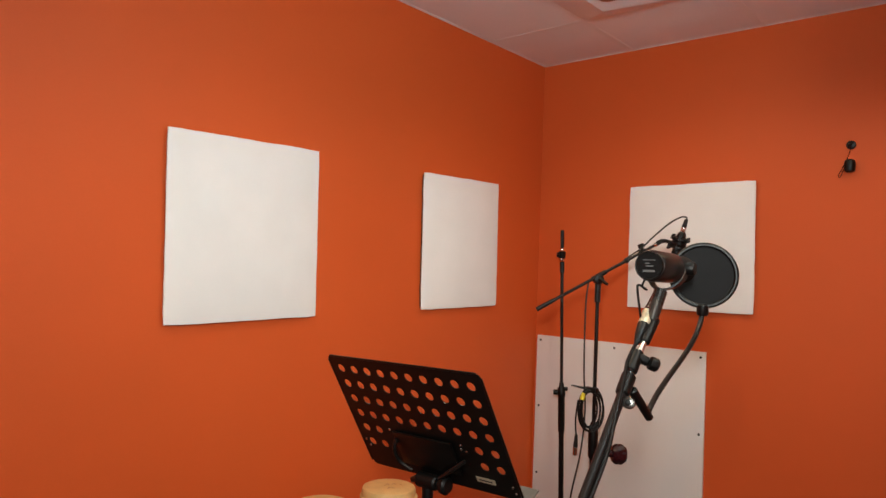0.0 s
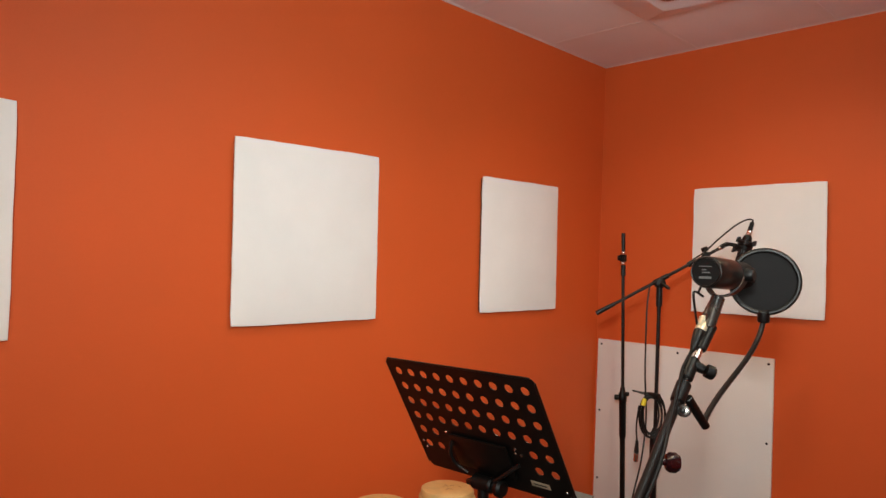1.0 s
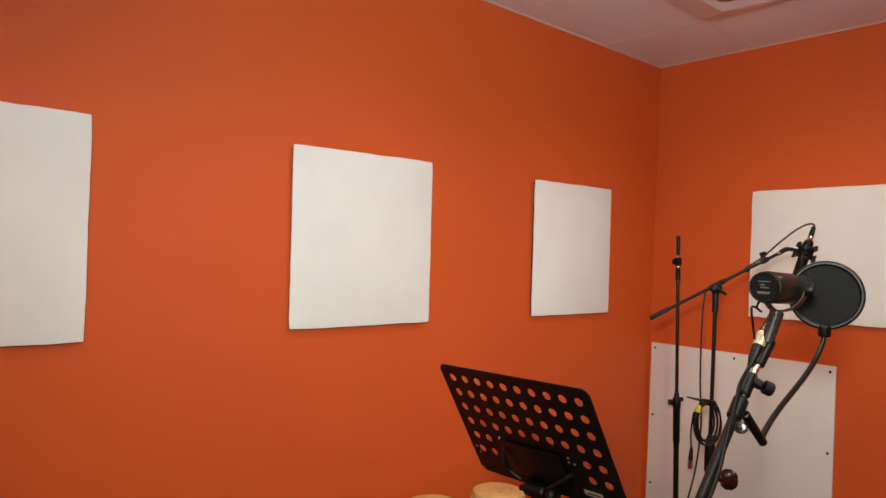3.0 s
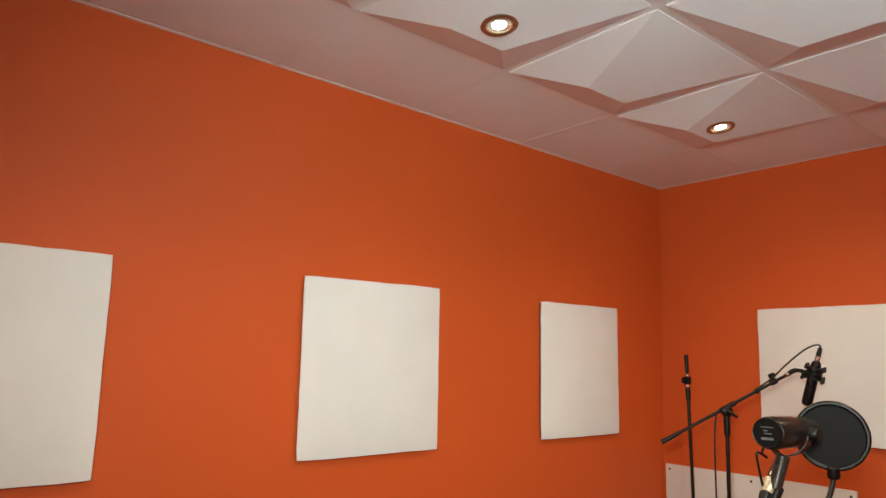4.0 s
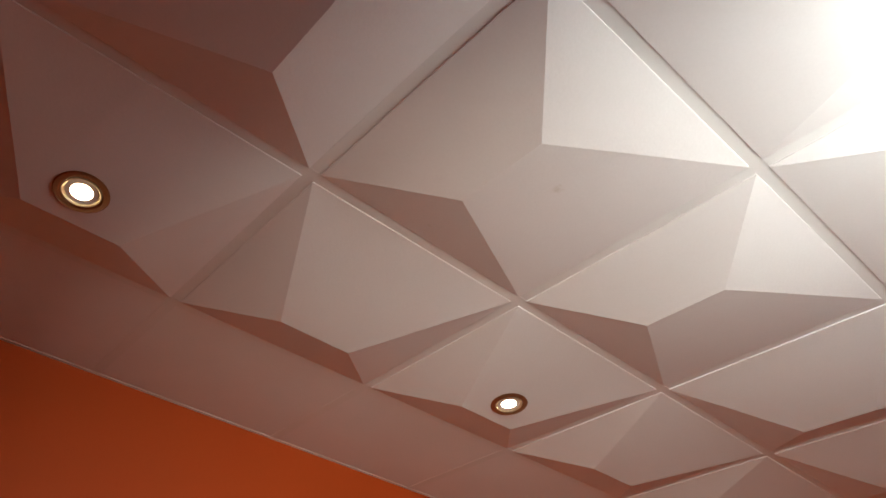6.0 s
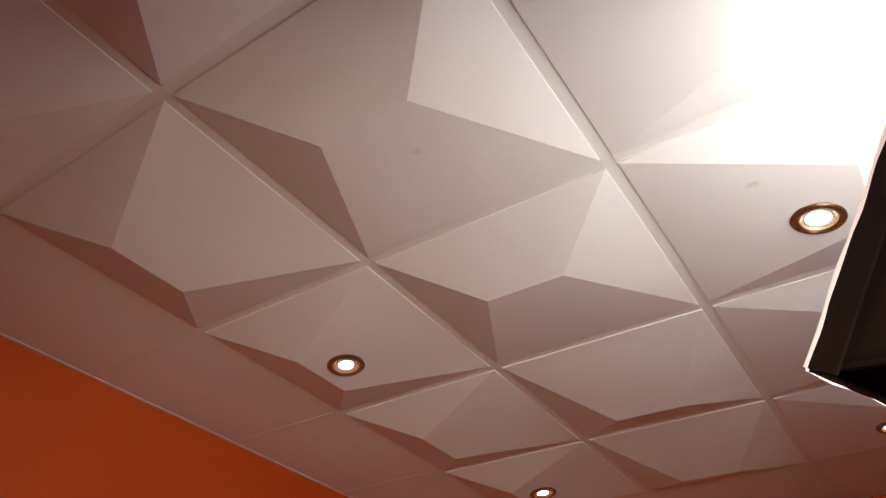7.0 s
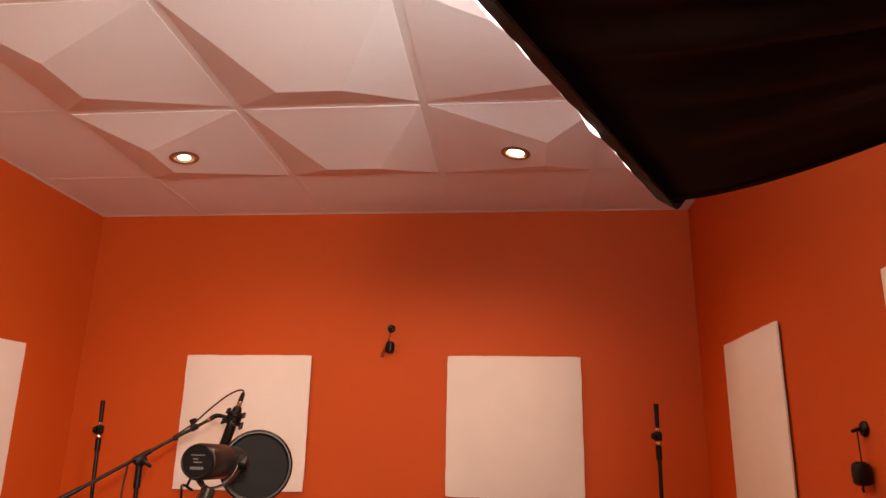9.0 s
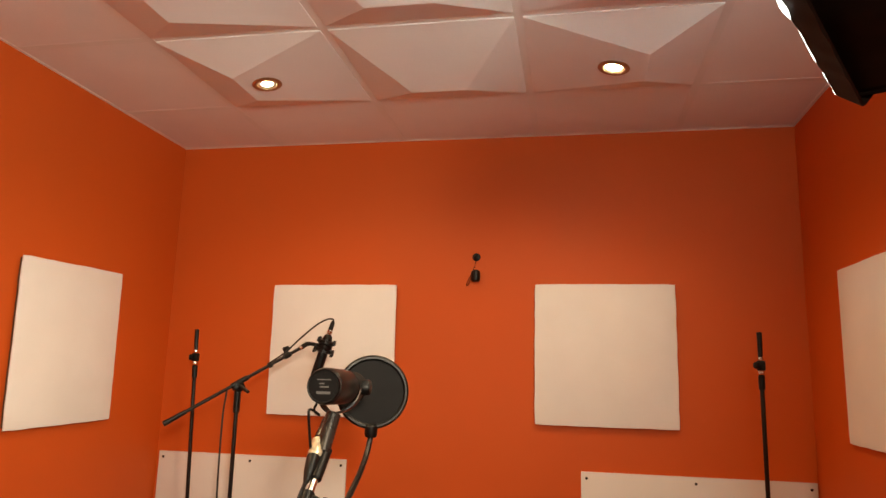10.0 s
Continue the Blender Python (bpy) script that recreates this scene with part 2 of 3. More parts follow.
def ceiling():
    bm = bmesh.new()

    def face(pts, slot):
        f = bm.faces.new([bm.verts.new(p) for p in pts])
        f.material_index = slot

    # backing
    face([(XL, YS, TOP + 0.05), (XR, YS, TOP + 0.05), (XR, YB, TOP + 0.05), (XL, YB, TOP + 0.05)], 0)
    xs = [XL] + GX + [XR]
    ys = [YB] + GY + [YS]
    for i, (x0, x1) in enumerate(zip(xs, xs[1:])):
        for j, (y1, y0) in enumerate(zip(ys, ys[1:])):
            a, b, c, d = x0 + HALF, x1 - HALF, y0 + HALF, y1 - HALF
            if x0 == XL: a = x0
            if x1 == XR: b = x1
            if y0 == YS: c = y0
            if y1 == YB: d = y1
            if (i - 1, j - 1) not in FOLD:
                face([(a, c, TOP + 0.0016), (b, c, TOP + 0.0016), (b, d, TOP + 0.0016), (a, d, TOP + 0.0016)], 0)
                continue
            z, low = TOP - LIP, TOP - DROP
            q = [Vector((a, c, z)), Vector((b, c, z)), Vector((b, d, z)), Vector((a, d, z))]
            for k in range(4):
                up = [Vector((p.x, p.y, TOP + 0.004)) for p in (q[k], q[(k + 1) % 4])]
                face([up[0], up[1], q[(k + 1) % 4], q[k]], 0)
            near, far = P / 3, 2 * P / 3
            way = FOLD[i - 1, j - 1]
            if way in ("west", "east"):
                x = x0 + (near if way == "west" else far)
                s, n = Vector((x, y1 - far, low)), Vector((x, y1 - near, low))
                face([q[0], q[1], s], 0), face([q[2], q[3], n], 0), face([q[3], q[0], s, n], 0), face([q[1], q[2], n, s], 0)
            else:
                y = y1 - (near if way == "north" else 0.377)
                w, e = Vector((x0 + near, y, low)), Vector((x0 + far, y, low))
                face([q[3], q[0], w], 0), face([q[1], q[2], e], 0), face([q[0], q[1], e, w], 0), face([q[2], q[3], w, e], 0)

    def bar(x0, x1, y0, y1, z0, z1):
        v = [(x, y, z) for z in (z0, z1) for x, y in ((x0, y0), (x1, y0), (x1, y1), (x0, y1))]
        for idx in ((0, 3, 2, 1), (4, 5, 6, 7), (0, 1, 5, 4), (1, 2, 6, 5), (2, 3, 7, 6), (3, 0, 4, 7)):
            face([v[k] for k in idx], 1)

    for x in xs[1:-1]:
        bar(x - HALF, x + HALF, YS, YB, TOP, TOP + 0.03)
    for y in ys[1:-1]:
        for x0, x1 in zip(xs, xs[1:]):
            bar(x0 + (HALF if x0 > XL else 0), x1 - (HALF if x1 < XR else 0), y - HALF, y + HALF, TOP + 0.0005, TOP + 0.03)
    return solo("ceiling", bm, [TILE, BAR], "suspended white ceiling of folded pyramid tiles in a metal grid", kind="structure", soft=False)


ceiling()


def trim(name, low, high):
    return slab(name, low, high, TILE, "thin white metal angle between wall and ceiling")


trim("trim_west", (XL, YS, TOP - 0.0004), (XL + 0.012, YB, TOP + 0.006))
trim("trim_east", (XR - 0.012, YS, TOP - 0.0004), (XR, YB, TOP + 0.006))
trim("trim_north", (XL + 0.012, YB - 0.012, TOP - 0.0004), (XR - 0.012, YB, TOP + 0.006))
trim("trim_south", (XL + 0.012, YS, TOP - 0.0004), (XR - 0.012, YS + 0.012, TOP + 0.006))


# ---- downlights ----
CUT = {(2, 2): (-0.003, 0.038), (2, 0): (-0.016, 0.010), (0, 0): (0.0, -0.012), (0, 4): (0.0, -0.018)}  # uneven drilling, in metres


def downlight(i, j):
    """A round lamp in the broad slope of a folded tile, square to the slope."""
    west = FOLD[i, j] == "west"
    dx, dy = CUT.get((i, j), (0, 0))
    x, y = GX[i] + P / 2 - 0.01 * (1 if west else -1) + dx, GY[j] - P / 2 + dy
    lean = math.atan2(DROP - LIP, 2 * P / 3 - HALF) * (1 if west else -1)
    fall = (DROP - LIP) * 0.775 + LIP
    base = Vector((x, y, TOP - fall))
    down = Vector((math.sin(lean), 0, -math.cos(lean)))
    ob = thing("downlight", base, "lit round recessed spotlight with bronze rim in a ceiling tile", "ceiling light", "ceiling downlights")
    part("rim", turned([(0.036, -0.004), (0.052, -0.002), (0.053, 0.002), (0.050, 0.0045), (0.042, 0.005), (0.0385, 0.002), (0.037, -0.004)], base, down, 40), BRONZE, ob, "polished bronze rim")
    part("reflector", turned([(0.0265, -0.006), (0.0372, -0.005), (0.0372, 0.003), (0.0355, 0.0035), (0.0280, -0.004)], base, down, 40), BRASS, ob, "golden inner ring")
    part("lens", turned([(0.0275, -0.006), (0.0275, -0.003), (0.025, -0.001), (0.014, 0.001), (0.0, 0.0015)], base, down, 32), LENS, ob, "glowing warm white lens")
    s = lamp("downlight_beam", "SPOT", look(base + down * 0.03, base + down * 1.03 + Vector((0, 0.001, 0))), SPOT_WATTS, WARM)
    s.data.spot_size, s.data.spot_blend, s.data.shadow_soft_size = radians(156), 1.0, 0.025


for i in (0, 2):
    for j in (0, 2, 4):
        downlight(i, j)


# ---- white panels and boards ----
def panel(corner_a, corner_b, z_bottom, z_top, wall, tilt=0.0, thick=0.02):
    """A thin white square face, a little uneven at its edges, held off the wall by an inset core coloured as the shadow
    line.
    """
    n = 14
    wide, high = corner_b - corner_a, z_top - z_bottom
    mid, z = (corner_a + corner_b) / 2, (z_bottom + z_top) / 2
    turn = {"west": Matrix(((0, 0, 1), (1, 0, 0), (0, 1, 0))), "north": Matrix(((1, 0, 0), (0, 0, -1), (0, 1, 0))), "east": Matrix(((0, 0, -1), (-1, 0, 0), (0, 1, 0)))}[wall]
    place = {"west": (XL + 0.001, mid, z), "north": (mid, YB - 0.001, z), "east": (XR - 0.001, mid, z)}[wall]
    m = Matrix.Translation(place) @ turn.to_4x4() @ Matrix.Rotation(radians(tilt), 4, "Z")
    ob = thing("acoustic_panel", place, "white fabric-covered square acoustic panel hung on an orange wall", "acoustic panel", "white wall panels")
    ring = [(-0.5 + k / n, -0.5) for k in range(n)] + [(0.5, -0.5 + k / n) for k in range(n)] + [(0.5 - k / n, 0.5) for k in range(n)] + [(-0.5, 0.5 - k / n) for k in range(n)]
    rng = random.Random(round(1000 * corner_a) + 7)
    shape = []
    for u, v in ring:
        w = 0.0011 * rng.uniform(-1, 1)
        pull = 0.0014 if abs(u) == 0.5 and abs(v) == 0.5 else 0.0
        shape.append((u * (wide + 2 * w - 2 * pull), v * (high + 2 * w - 2 * pull)))

    def layers(rows):
        bm = bmesh.new()
        grid = [[bm.verts.new((u * (1 - 2 * inset / wide), v * (1 - 2 * inset / high), depth)) for u, v in shape] for depth, inset in rows]
        for a, b in zip(grid, grid[1:]):
            for k in range(len(a)):
                bm.faces.new((a[k], a[(k + 1) % len(a)], b[(k + 1) % len(a)], b[k]))
        bm.faces.new(grid[-1])
        bm.faces.new(grid[0][::-1])
        bmesh.ops.transform(bm, matrix=m, verts=bm.verts)
        return bm

    part("face", layers(((thick - 0.007, 0.001), (thick - 0.0055, 0.0), (thick - 0.0025, 0.0), (thick - 0.0007, 0.0009), (thick, 0.003))), WHITE, ob)
    part("core", layers(((0.0, 0.007), (thick - 0.0068, 0.007))), CORE, ob, "inset core behind the white face, coloured dark for the shadow line")
    return ob


panel(-2.843, -2.245, 1.307, 1.926, "west", 1.0)
panel(-1.637, -1.050, 1.336, 1.946, "west", 1.4)
panel(-0.472, 0.071, 1.361, 1.958, "west", 1.2)
panel(0.008, 0.590, 1.388, 1.970, "north", 0.2)
panel(1.201, 1.780, 1.386, 1.974, "north", -0.1)
panel(-0.458, 0.083, 1.385, 1.973, "east", -0.2, 0.013)
panel(-1.668, -1.078, 1.386, 1.973, "east", 0.0, 0.013)


def wall_board(x0, x1, top):
    base = Vector(((x0 + x1) / 2, YB, 0.02))
    ob = thing("wall_board", base, "large white board screwed low on an orange wall", "wall board", "white wall boards")
    part("board", box(((x0 + x1) / 2, YB - 0.007, (top + 0.02) / 2), (x1 - x0, 0.012, top - 0.02), 0.0015), BOARD, ob)
    for x in (x0 + 0.022, (x0 + x1) / 2, x1 - 0.022):
        for z in (top - 0.025, top - 0.37, top - 0.72, top - 1.1):
            if x == (x0 + x1) / 2 and z < top - 0.1:
                continue
            part("screw", turned([(0.0058, 0), (0.0058, 0.001), (0.004, 0.0022), (0.002, 0.0018), (0.0, 0.0012)], Vector((x, YB - 0.013, z)), Vector((0, -1, 0)), 14), PLASTIC, ob)


wall_board(-0.500, 0.391, 1.207)
wall_board(1.389, 2.279, 1.207)


# ---- hooks with cords ----
def wall_hook(place, out, along, length):
    """A black disc with a peg, and a plug hanging below it on a thin cord."""
    p, o, a = Vector(place), Vector(out), Vector(along)
    ob = thing("wall_hook", p, "small black wall hook with a plug hanging on a thin cord", "wall hook", "wall hooks")
    part("disc", turned([(0.018, 0), (0.018, 0.004), (0.015, 0.008), (0.007, 0.010), (0.006, 0.012)], p, o, 24), PLASTIC, ob)
    part("peg", sweep(bezier([p + o * 0.008, p + o * 0.022, p + o * 0.024 - a * 0.010 + Vector((0, 0, -0.006))], 8), 0.004), PLASTIC, ob)
    low = p - Vector((0, 0, length))
    part("plug", turned([(0.012, -0.026), (0.019, -0.021), (0.0205, -0.008), (0.0205, 0.010), (0.018, 0.020), (0.010, 0.026)], low + o * 0.021, Vector((0, 0, 1)), 24), PLASTIC, ob)
    cord = [p + o * 0.018, p + o * 0.016 - a * 0.004 - Vector((0, 0, length * 0.45)), low + o * 0.006 - a * 0.026, low + o * 0.005 - a * 0.042 - Vector((0, 0, 0.034)), low + o * 0.005 - a * 0.035 - Vector((0, 0, 0.04)), low + o * 0.012 - a * 0.02 - Vector((0, 0, 0.005))]
    part("cord", sweep(spline(cord), 0.0016, 6), WINE, ob, "thin dark red cord")


wall_hook((0.944, YB - 0.001, 2.096), (0, -1, 0), (1, 0, 0), 0.086)
wall_hook((XR - 0.001, -0.888, 1.645), (-1, 0, 0), (0, -1, 0), 0.097)


# ---- straight microphone stands ----
def mic_stand(x, y, top, joint, lean=(0, 0)):
    ob = thing("microphone_stand", (x, y, 0), "black straight microphone stand with empty clip beside the wall", "microphone stand", "straight stands")
    v = Vector((x, y, 0))
    up = Vector((lean[0], lean[1], 1))
    part("base", turned([(0.125, 0), (0.127, 0.006), (0.120, 0.016), (0.05, 0.026), (0.02, 0.034), (0.016, 0.05)], v, Vector((0, 0, 1)), 40), BLACK, ob)
    part("lower_tube", rod(v + up * 0.04, v + up * joint, 0.0125), BLACK, ob)
    c = part("clutch", turned([(0.0135, -0.19), (0.0158, -0.18), (0.0165, -0.02), (0.019, -0.015), (0.019, 0.02), (0.013, 0.03), (0.010, 0.05)], v + up * joint, up.normalized(), 20), PLASTIC, ob)
    part("knob", turned([(0.006, 0), (0.006, 0.018), (0.013, 0.020), (0.013, 0.036), (0.010, 0.039)], v + up * (joint + 0.002), Vector((-0.8, -0.6, 0)), 14), PLASTIC, c)
    part("knob", turned([(0.006, 0), (0.006, 0.014), (0.010, 0.016), (0.010, 0.028), (0.008, 0.030)], v + up * (joint + 0.02), Vector((0.8, 0.6, 0)), 14), PLASTIC, c)
    part("upper_tube", rod(v + up * joint, v + up * (top - 0.16), 0.0078), BLACK, ob)
    part("sleeve", rod(v + up * (top - 0.21), v + up * (top - 0.155), 0.0115), PLASTIC, ob)
    part("ring", rod(v + up * (top - 0.152), v + up * (top - 0.142), 0.0105), CHROME, ob, "bright metal ring")
    k = part("swivel", box(v + up * (top - 0.122), (0.03, 0.022, 0.036), 0.005), PLASTIC, ob)
    part("wing", turned([(0.006, 0), (0.006, 0.012), (0.014, 0.014), (0.012, 0.026), (0.008, 0.028)], v + up * (top - 0.122), Vector((-0.85, -0.5, 0)), 12), PLASTIC, k)
    part("ring", rod(v + up * (top - 0.102), v + up * (top - 0.090), 0.0085), CHROME, ob, "bright metal ring")
    part("tip", rod(v + up * (top - 0.09), v + up * top, 0.0085, 0.0095), PLASTIC, ob)
    return ob


mic_stand(-0.210, 0.29, 1.750, 0.955, (-0.032, 0))
mic_stand(2.040, 0.225, 1.765, 0.93)


# ---- boom stand with the small microphone ----
E0, E1 = Vector((-0.052, -0.249, 1.384)), Vector((0.312, 0.079, 1.672))
BOOM = (E1 - E0).normalized()
PIV = E0.lerp(E1, 0.513)


def boom_stand():
    v = Vector((PIV.x, PIV.y, 0))
    up = Vector((0, 0, 1))
    ob = thing("boom_stand", v, "black boom microphone stand with a tilted arm", "microphone stand")
    for k in range(3):
        a = 2 * math.pi * k / 3 + 0.5
        foot = v + Vector((0.33 * math.cos(a), 0.33 * math.sin(a), 0.012))
        leg = part("leg", rod(v + up * 0.16, foot, 0.009), BLACK, ob)
        part("rubber_foot", rod(foot + (v + up * 0.16 - foot).normalized() * 0.03, foot - Vector((0, 0, 0.006)), 0.012), RUBBER, leg)
    part("lower_tube", rod(v + up * 0.1, v + up * 0.87, 0.0125), BLACK, ob)
    part("clutch", turned([(0.014, -0.10), (0.019, -0.09), (0.020, 0.0), (0.017, 0.03), (0.010, 0.05)], v + up * 0.88, up, 20), PLASTIC, ob)
    part("upper_tube", rod(v + up * 0.87, PIV - up * 0.03, 0.0076), BLACK, ob)
    part("neck", rod(PIV - up * 0.11, PIV - up * 0.025, 0.0125), PLASTIC, ob)
    s = Vector((0.7, -0.7, 0))
    h = part("swivel", turned([(0.016, -0.019), (0.0205, -0.016), (0.0205, -0.003), (0.018, 0.0), (0.0205, 0.003), (0.0205, 0.016), (0.016, 0.019)], PIV - up * 0.014, s, 24), PLASTIC, ob)
    part("handle", rod(PIV - up * 0.012 + s * 0.02, PIV - up * 0.012 + s * 0.048 + Vector((0.02, 0.015, -0.022)), 0.008, 0.006), PLASTIC, h)
    arm = part("boom_arm", rod(E0 + BOOM * 0.02, E1, 0.0064), BLACK, ob)
    part("grip", rod(E0, E0 + BOOM * 0.085, 0.0100, 0.0080), RUBBER, arm)
    part("collar", rod(PIV - BOOM * 0.03, PIV + BOOM * 0.04, 0.0100), PLASTIC, arm)
    part("collar", rod(PIV + BOOM * 0.128, PIV + BOOM * 0.142, 0.0115), PLASTIC, arm)
    part("collar", rod(PIV + BOOM * 0.196, PIV + BOOM * 0.226, 0.0110), PLASTIC, arm)
    part("ring", rod(E1 - BOOM * 0.012, E1 + BOOM * 0.004, 0.0088), CHROME, arm, "bright metal ring")
    part("knob", turned([(0.005, 0), (0.005, 0.014), (0.013, 0.016), (0.014, 0.030), (0.010, 0.034)], PIV + BOOM * 0.214, Vector((-0.3, -0.2, 0.93)).normalized(), 16), PLASTIC, arm)
    return ob


boom_stand()


def small_microphone():
    top = Vector((0.416, 0.108, 1.745))
    low = Vector((0.354, 0.114, 1.536))
    d = (low - top).normalized()
    ob = thing("condenser_microphone", low, "slim black condenser microphone in a shock mount", "microphone")
    part("plug", turned([(0.005, -0.034), (0.008, -0.03), (0.0095, -0.006), (0.0095, 0.002)], top, d, 18), PLASTIC, ob)
    part("connector", turned([(0.009, 0.0), (0.0098, 0.002), (0.0098, 0.026), (0.009, 0.028)], top, d, 18), CHROME, ob, "bright metal connector")
    part("body", turned([(0.010, 0.02), (0.016, 0.028), (0.019, 0.04), (0.020, 0.185), (0.018, 0.196), (0.012, 0.200)], top, d, 24), PLASTIC, ob)
    m = top + d * 0.062
    sh = part("shock_mount", turned([(0.028, -0.018), (0.036, -0.016), (0.037, -0.006), (0.029, 0.0), (0.029, 0.014), (0.039, 0.018), (0.040, 0.028), (0.029, 0.032)], m, d, 24), PLASTIC, ob)
    side = d.orthogonal().normalized()
    for k in range(6):
        q = Matrix.Rotation(k * math.pi / 3, 3, d) @ side
        part("lug", rod(m - d * 0.024 + q * 0.034, m - d * 0.004 + q * 0.037, 0.0055, seg=8), PLASTIC, sh)
        part("lug", rod(m + d * 0.014 + q * 0.039, m + d * 0.040 + q * 0.041, 0.0055, seg=8), PLASTIC, sh)
    part("bracket", sweep(bezier([E1 + BOOM * 0.0, E1 + BOOM * 0.035 + Vector((0, 0, 0.012)), m + (E1 - m).normalized() * 0.045, m + (E1 - m).normalized() * 0.024], 10), [0.0095] * 4 + [0.008] * 7), PLASTIC, ob)
    return ob


small_microphone()

UPCABLE = spline([(0.423, 0.108, 1.772), (0.426, 0.106, 1.784), (0.407, 0.095, 1.785), (0.367, 0.08, 1.760), (0.315, 0.05, 1.705), (0.270, 0.02, 1.650), (0.225, -0.025, 1.605)], 8)
solo("microphone_cable", sweep(UPCABLE, 0.0032, 8), RUBBER, "thin black cable looped from the condenser microphone to its boom", "cable")

BX, BY = PIV.x, PIV.y


def hung_cable():
    ob = thing("cable_coil", (BX - 0.03, BY - 0.02, 0.9), "coil of black cable with yellow tape hung on the boom stand", "cable")
    rng = random.Random(5)
    for k in range(5):
        rx, rz = 0.043 + rng.uniform(-0.009, 0.006), 0.080 + rng.uniform(-0.012, 0.010)
        c = Vector((BX + 0.000 + rng.uniform(-0.008, 0.008), BY - 0.022 - 0.004 * k, 0.983 + rng.uniform(-0.006, 0.006)))
        loop = [c + Vector((0.78 * rx * math.cos(a), 0.62 * rx * math.cos(a), rz * math.sin(a))) for a in [2 * math.pi * i / 28 for i in range(29)]]
        part("loop", sweep(loop, 0.0038, 8), RUBBER, ob)
    part("hook", box((BX - 0.005, BY - 0.02, 1.063), (0.06, 0.03, 0.022), 0.006), PLASTIC, ob)
    part("hook_tip", rod((BX - 0.02, BY - 0.03, 1.067), (BX - 0.075, BY - 0.06, 1.077), 0.006, 0.003, 10), PLASTIC, ob)
    part("tape", rod((BX - 0.028, BY - 0.052, 1.023), (BX - 0.022, BY - 0.05, 1.051), 0.010, 0.009, 14), YELLOW, ob, "yellow tape")
    tail = [(BX - 0.044, BY - 0.055, 1.020), (BX - 0.05, BY - 0.06, 0.940), (BX - 0.045, BY - 0.06, 0.870)]
    part("tail", sweep(spline(tail), 0.0035, 8), RUBBER, ob)
    p = part("plug", rod((BX - 0.045, BY - 0.06, 0.880), (BX - 0.047, BY - 0.06, 0.830), 0.006, 0.010), RUBBER, ob)
    part("connector", rod((BX - 0.047, BY - 0.06, 0.830), (BX - 0.048, BY - 0.06, 0.795), 0.0095), CHROME, p, "bright metal connector")
    return ob


hung_cable()
solo("microphone_cable", sweep(spline([(BX - 0.028, BY - 0.03, PIV.z - 0.03), (BX - 0.034, BY - 0.035, 1.40), (BX - 0.030, BY - 0.04, 1.15), (BX - 0.022, BY - 0.035, 0.97), (BX - 0.03, BY - 0.05, 0.8), (BX - 0.06, BY - 0.07, 0.6), (BX - 0.08, BY - 0.08, 0.3), (BX - 0.09, BY - 0.1, 0.005)], 8), 0.0034, 8), RUBBER, "thin black cable hanging down beside the boom stand", "cable")


# ---- the large microphone on its boom ----
Q0, QD = Vector((0.972, -1.452, 1.455)), Vector((0.037, -0.688, -0.725)).normalized()
M0, MD = Vector((0.986, -1.490, 1.556)), Vector((-0.06, 1.0, -0.02)).normalized()
MR = MD.cross(Vector((0, 0, 1))).normalized()
MU = MR.cross(MD)


def arm(s, across=0.0, over=0.0):
    r = Vector((0.76, 0.65, 0))
    return Q0 + QD * s + r * across + QD.cross(r) * over


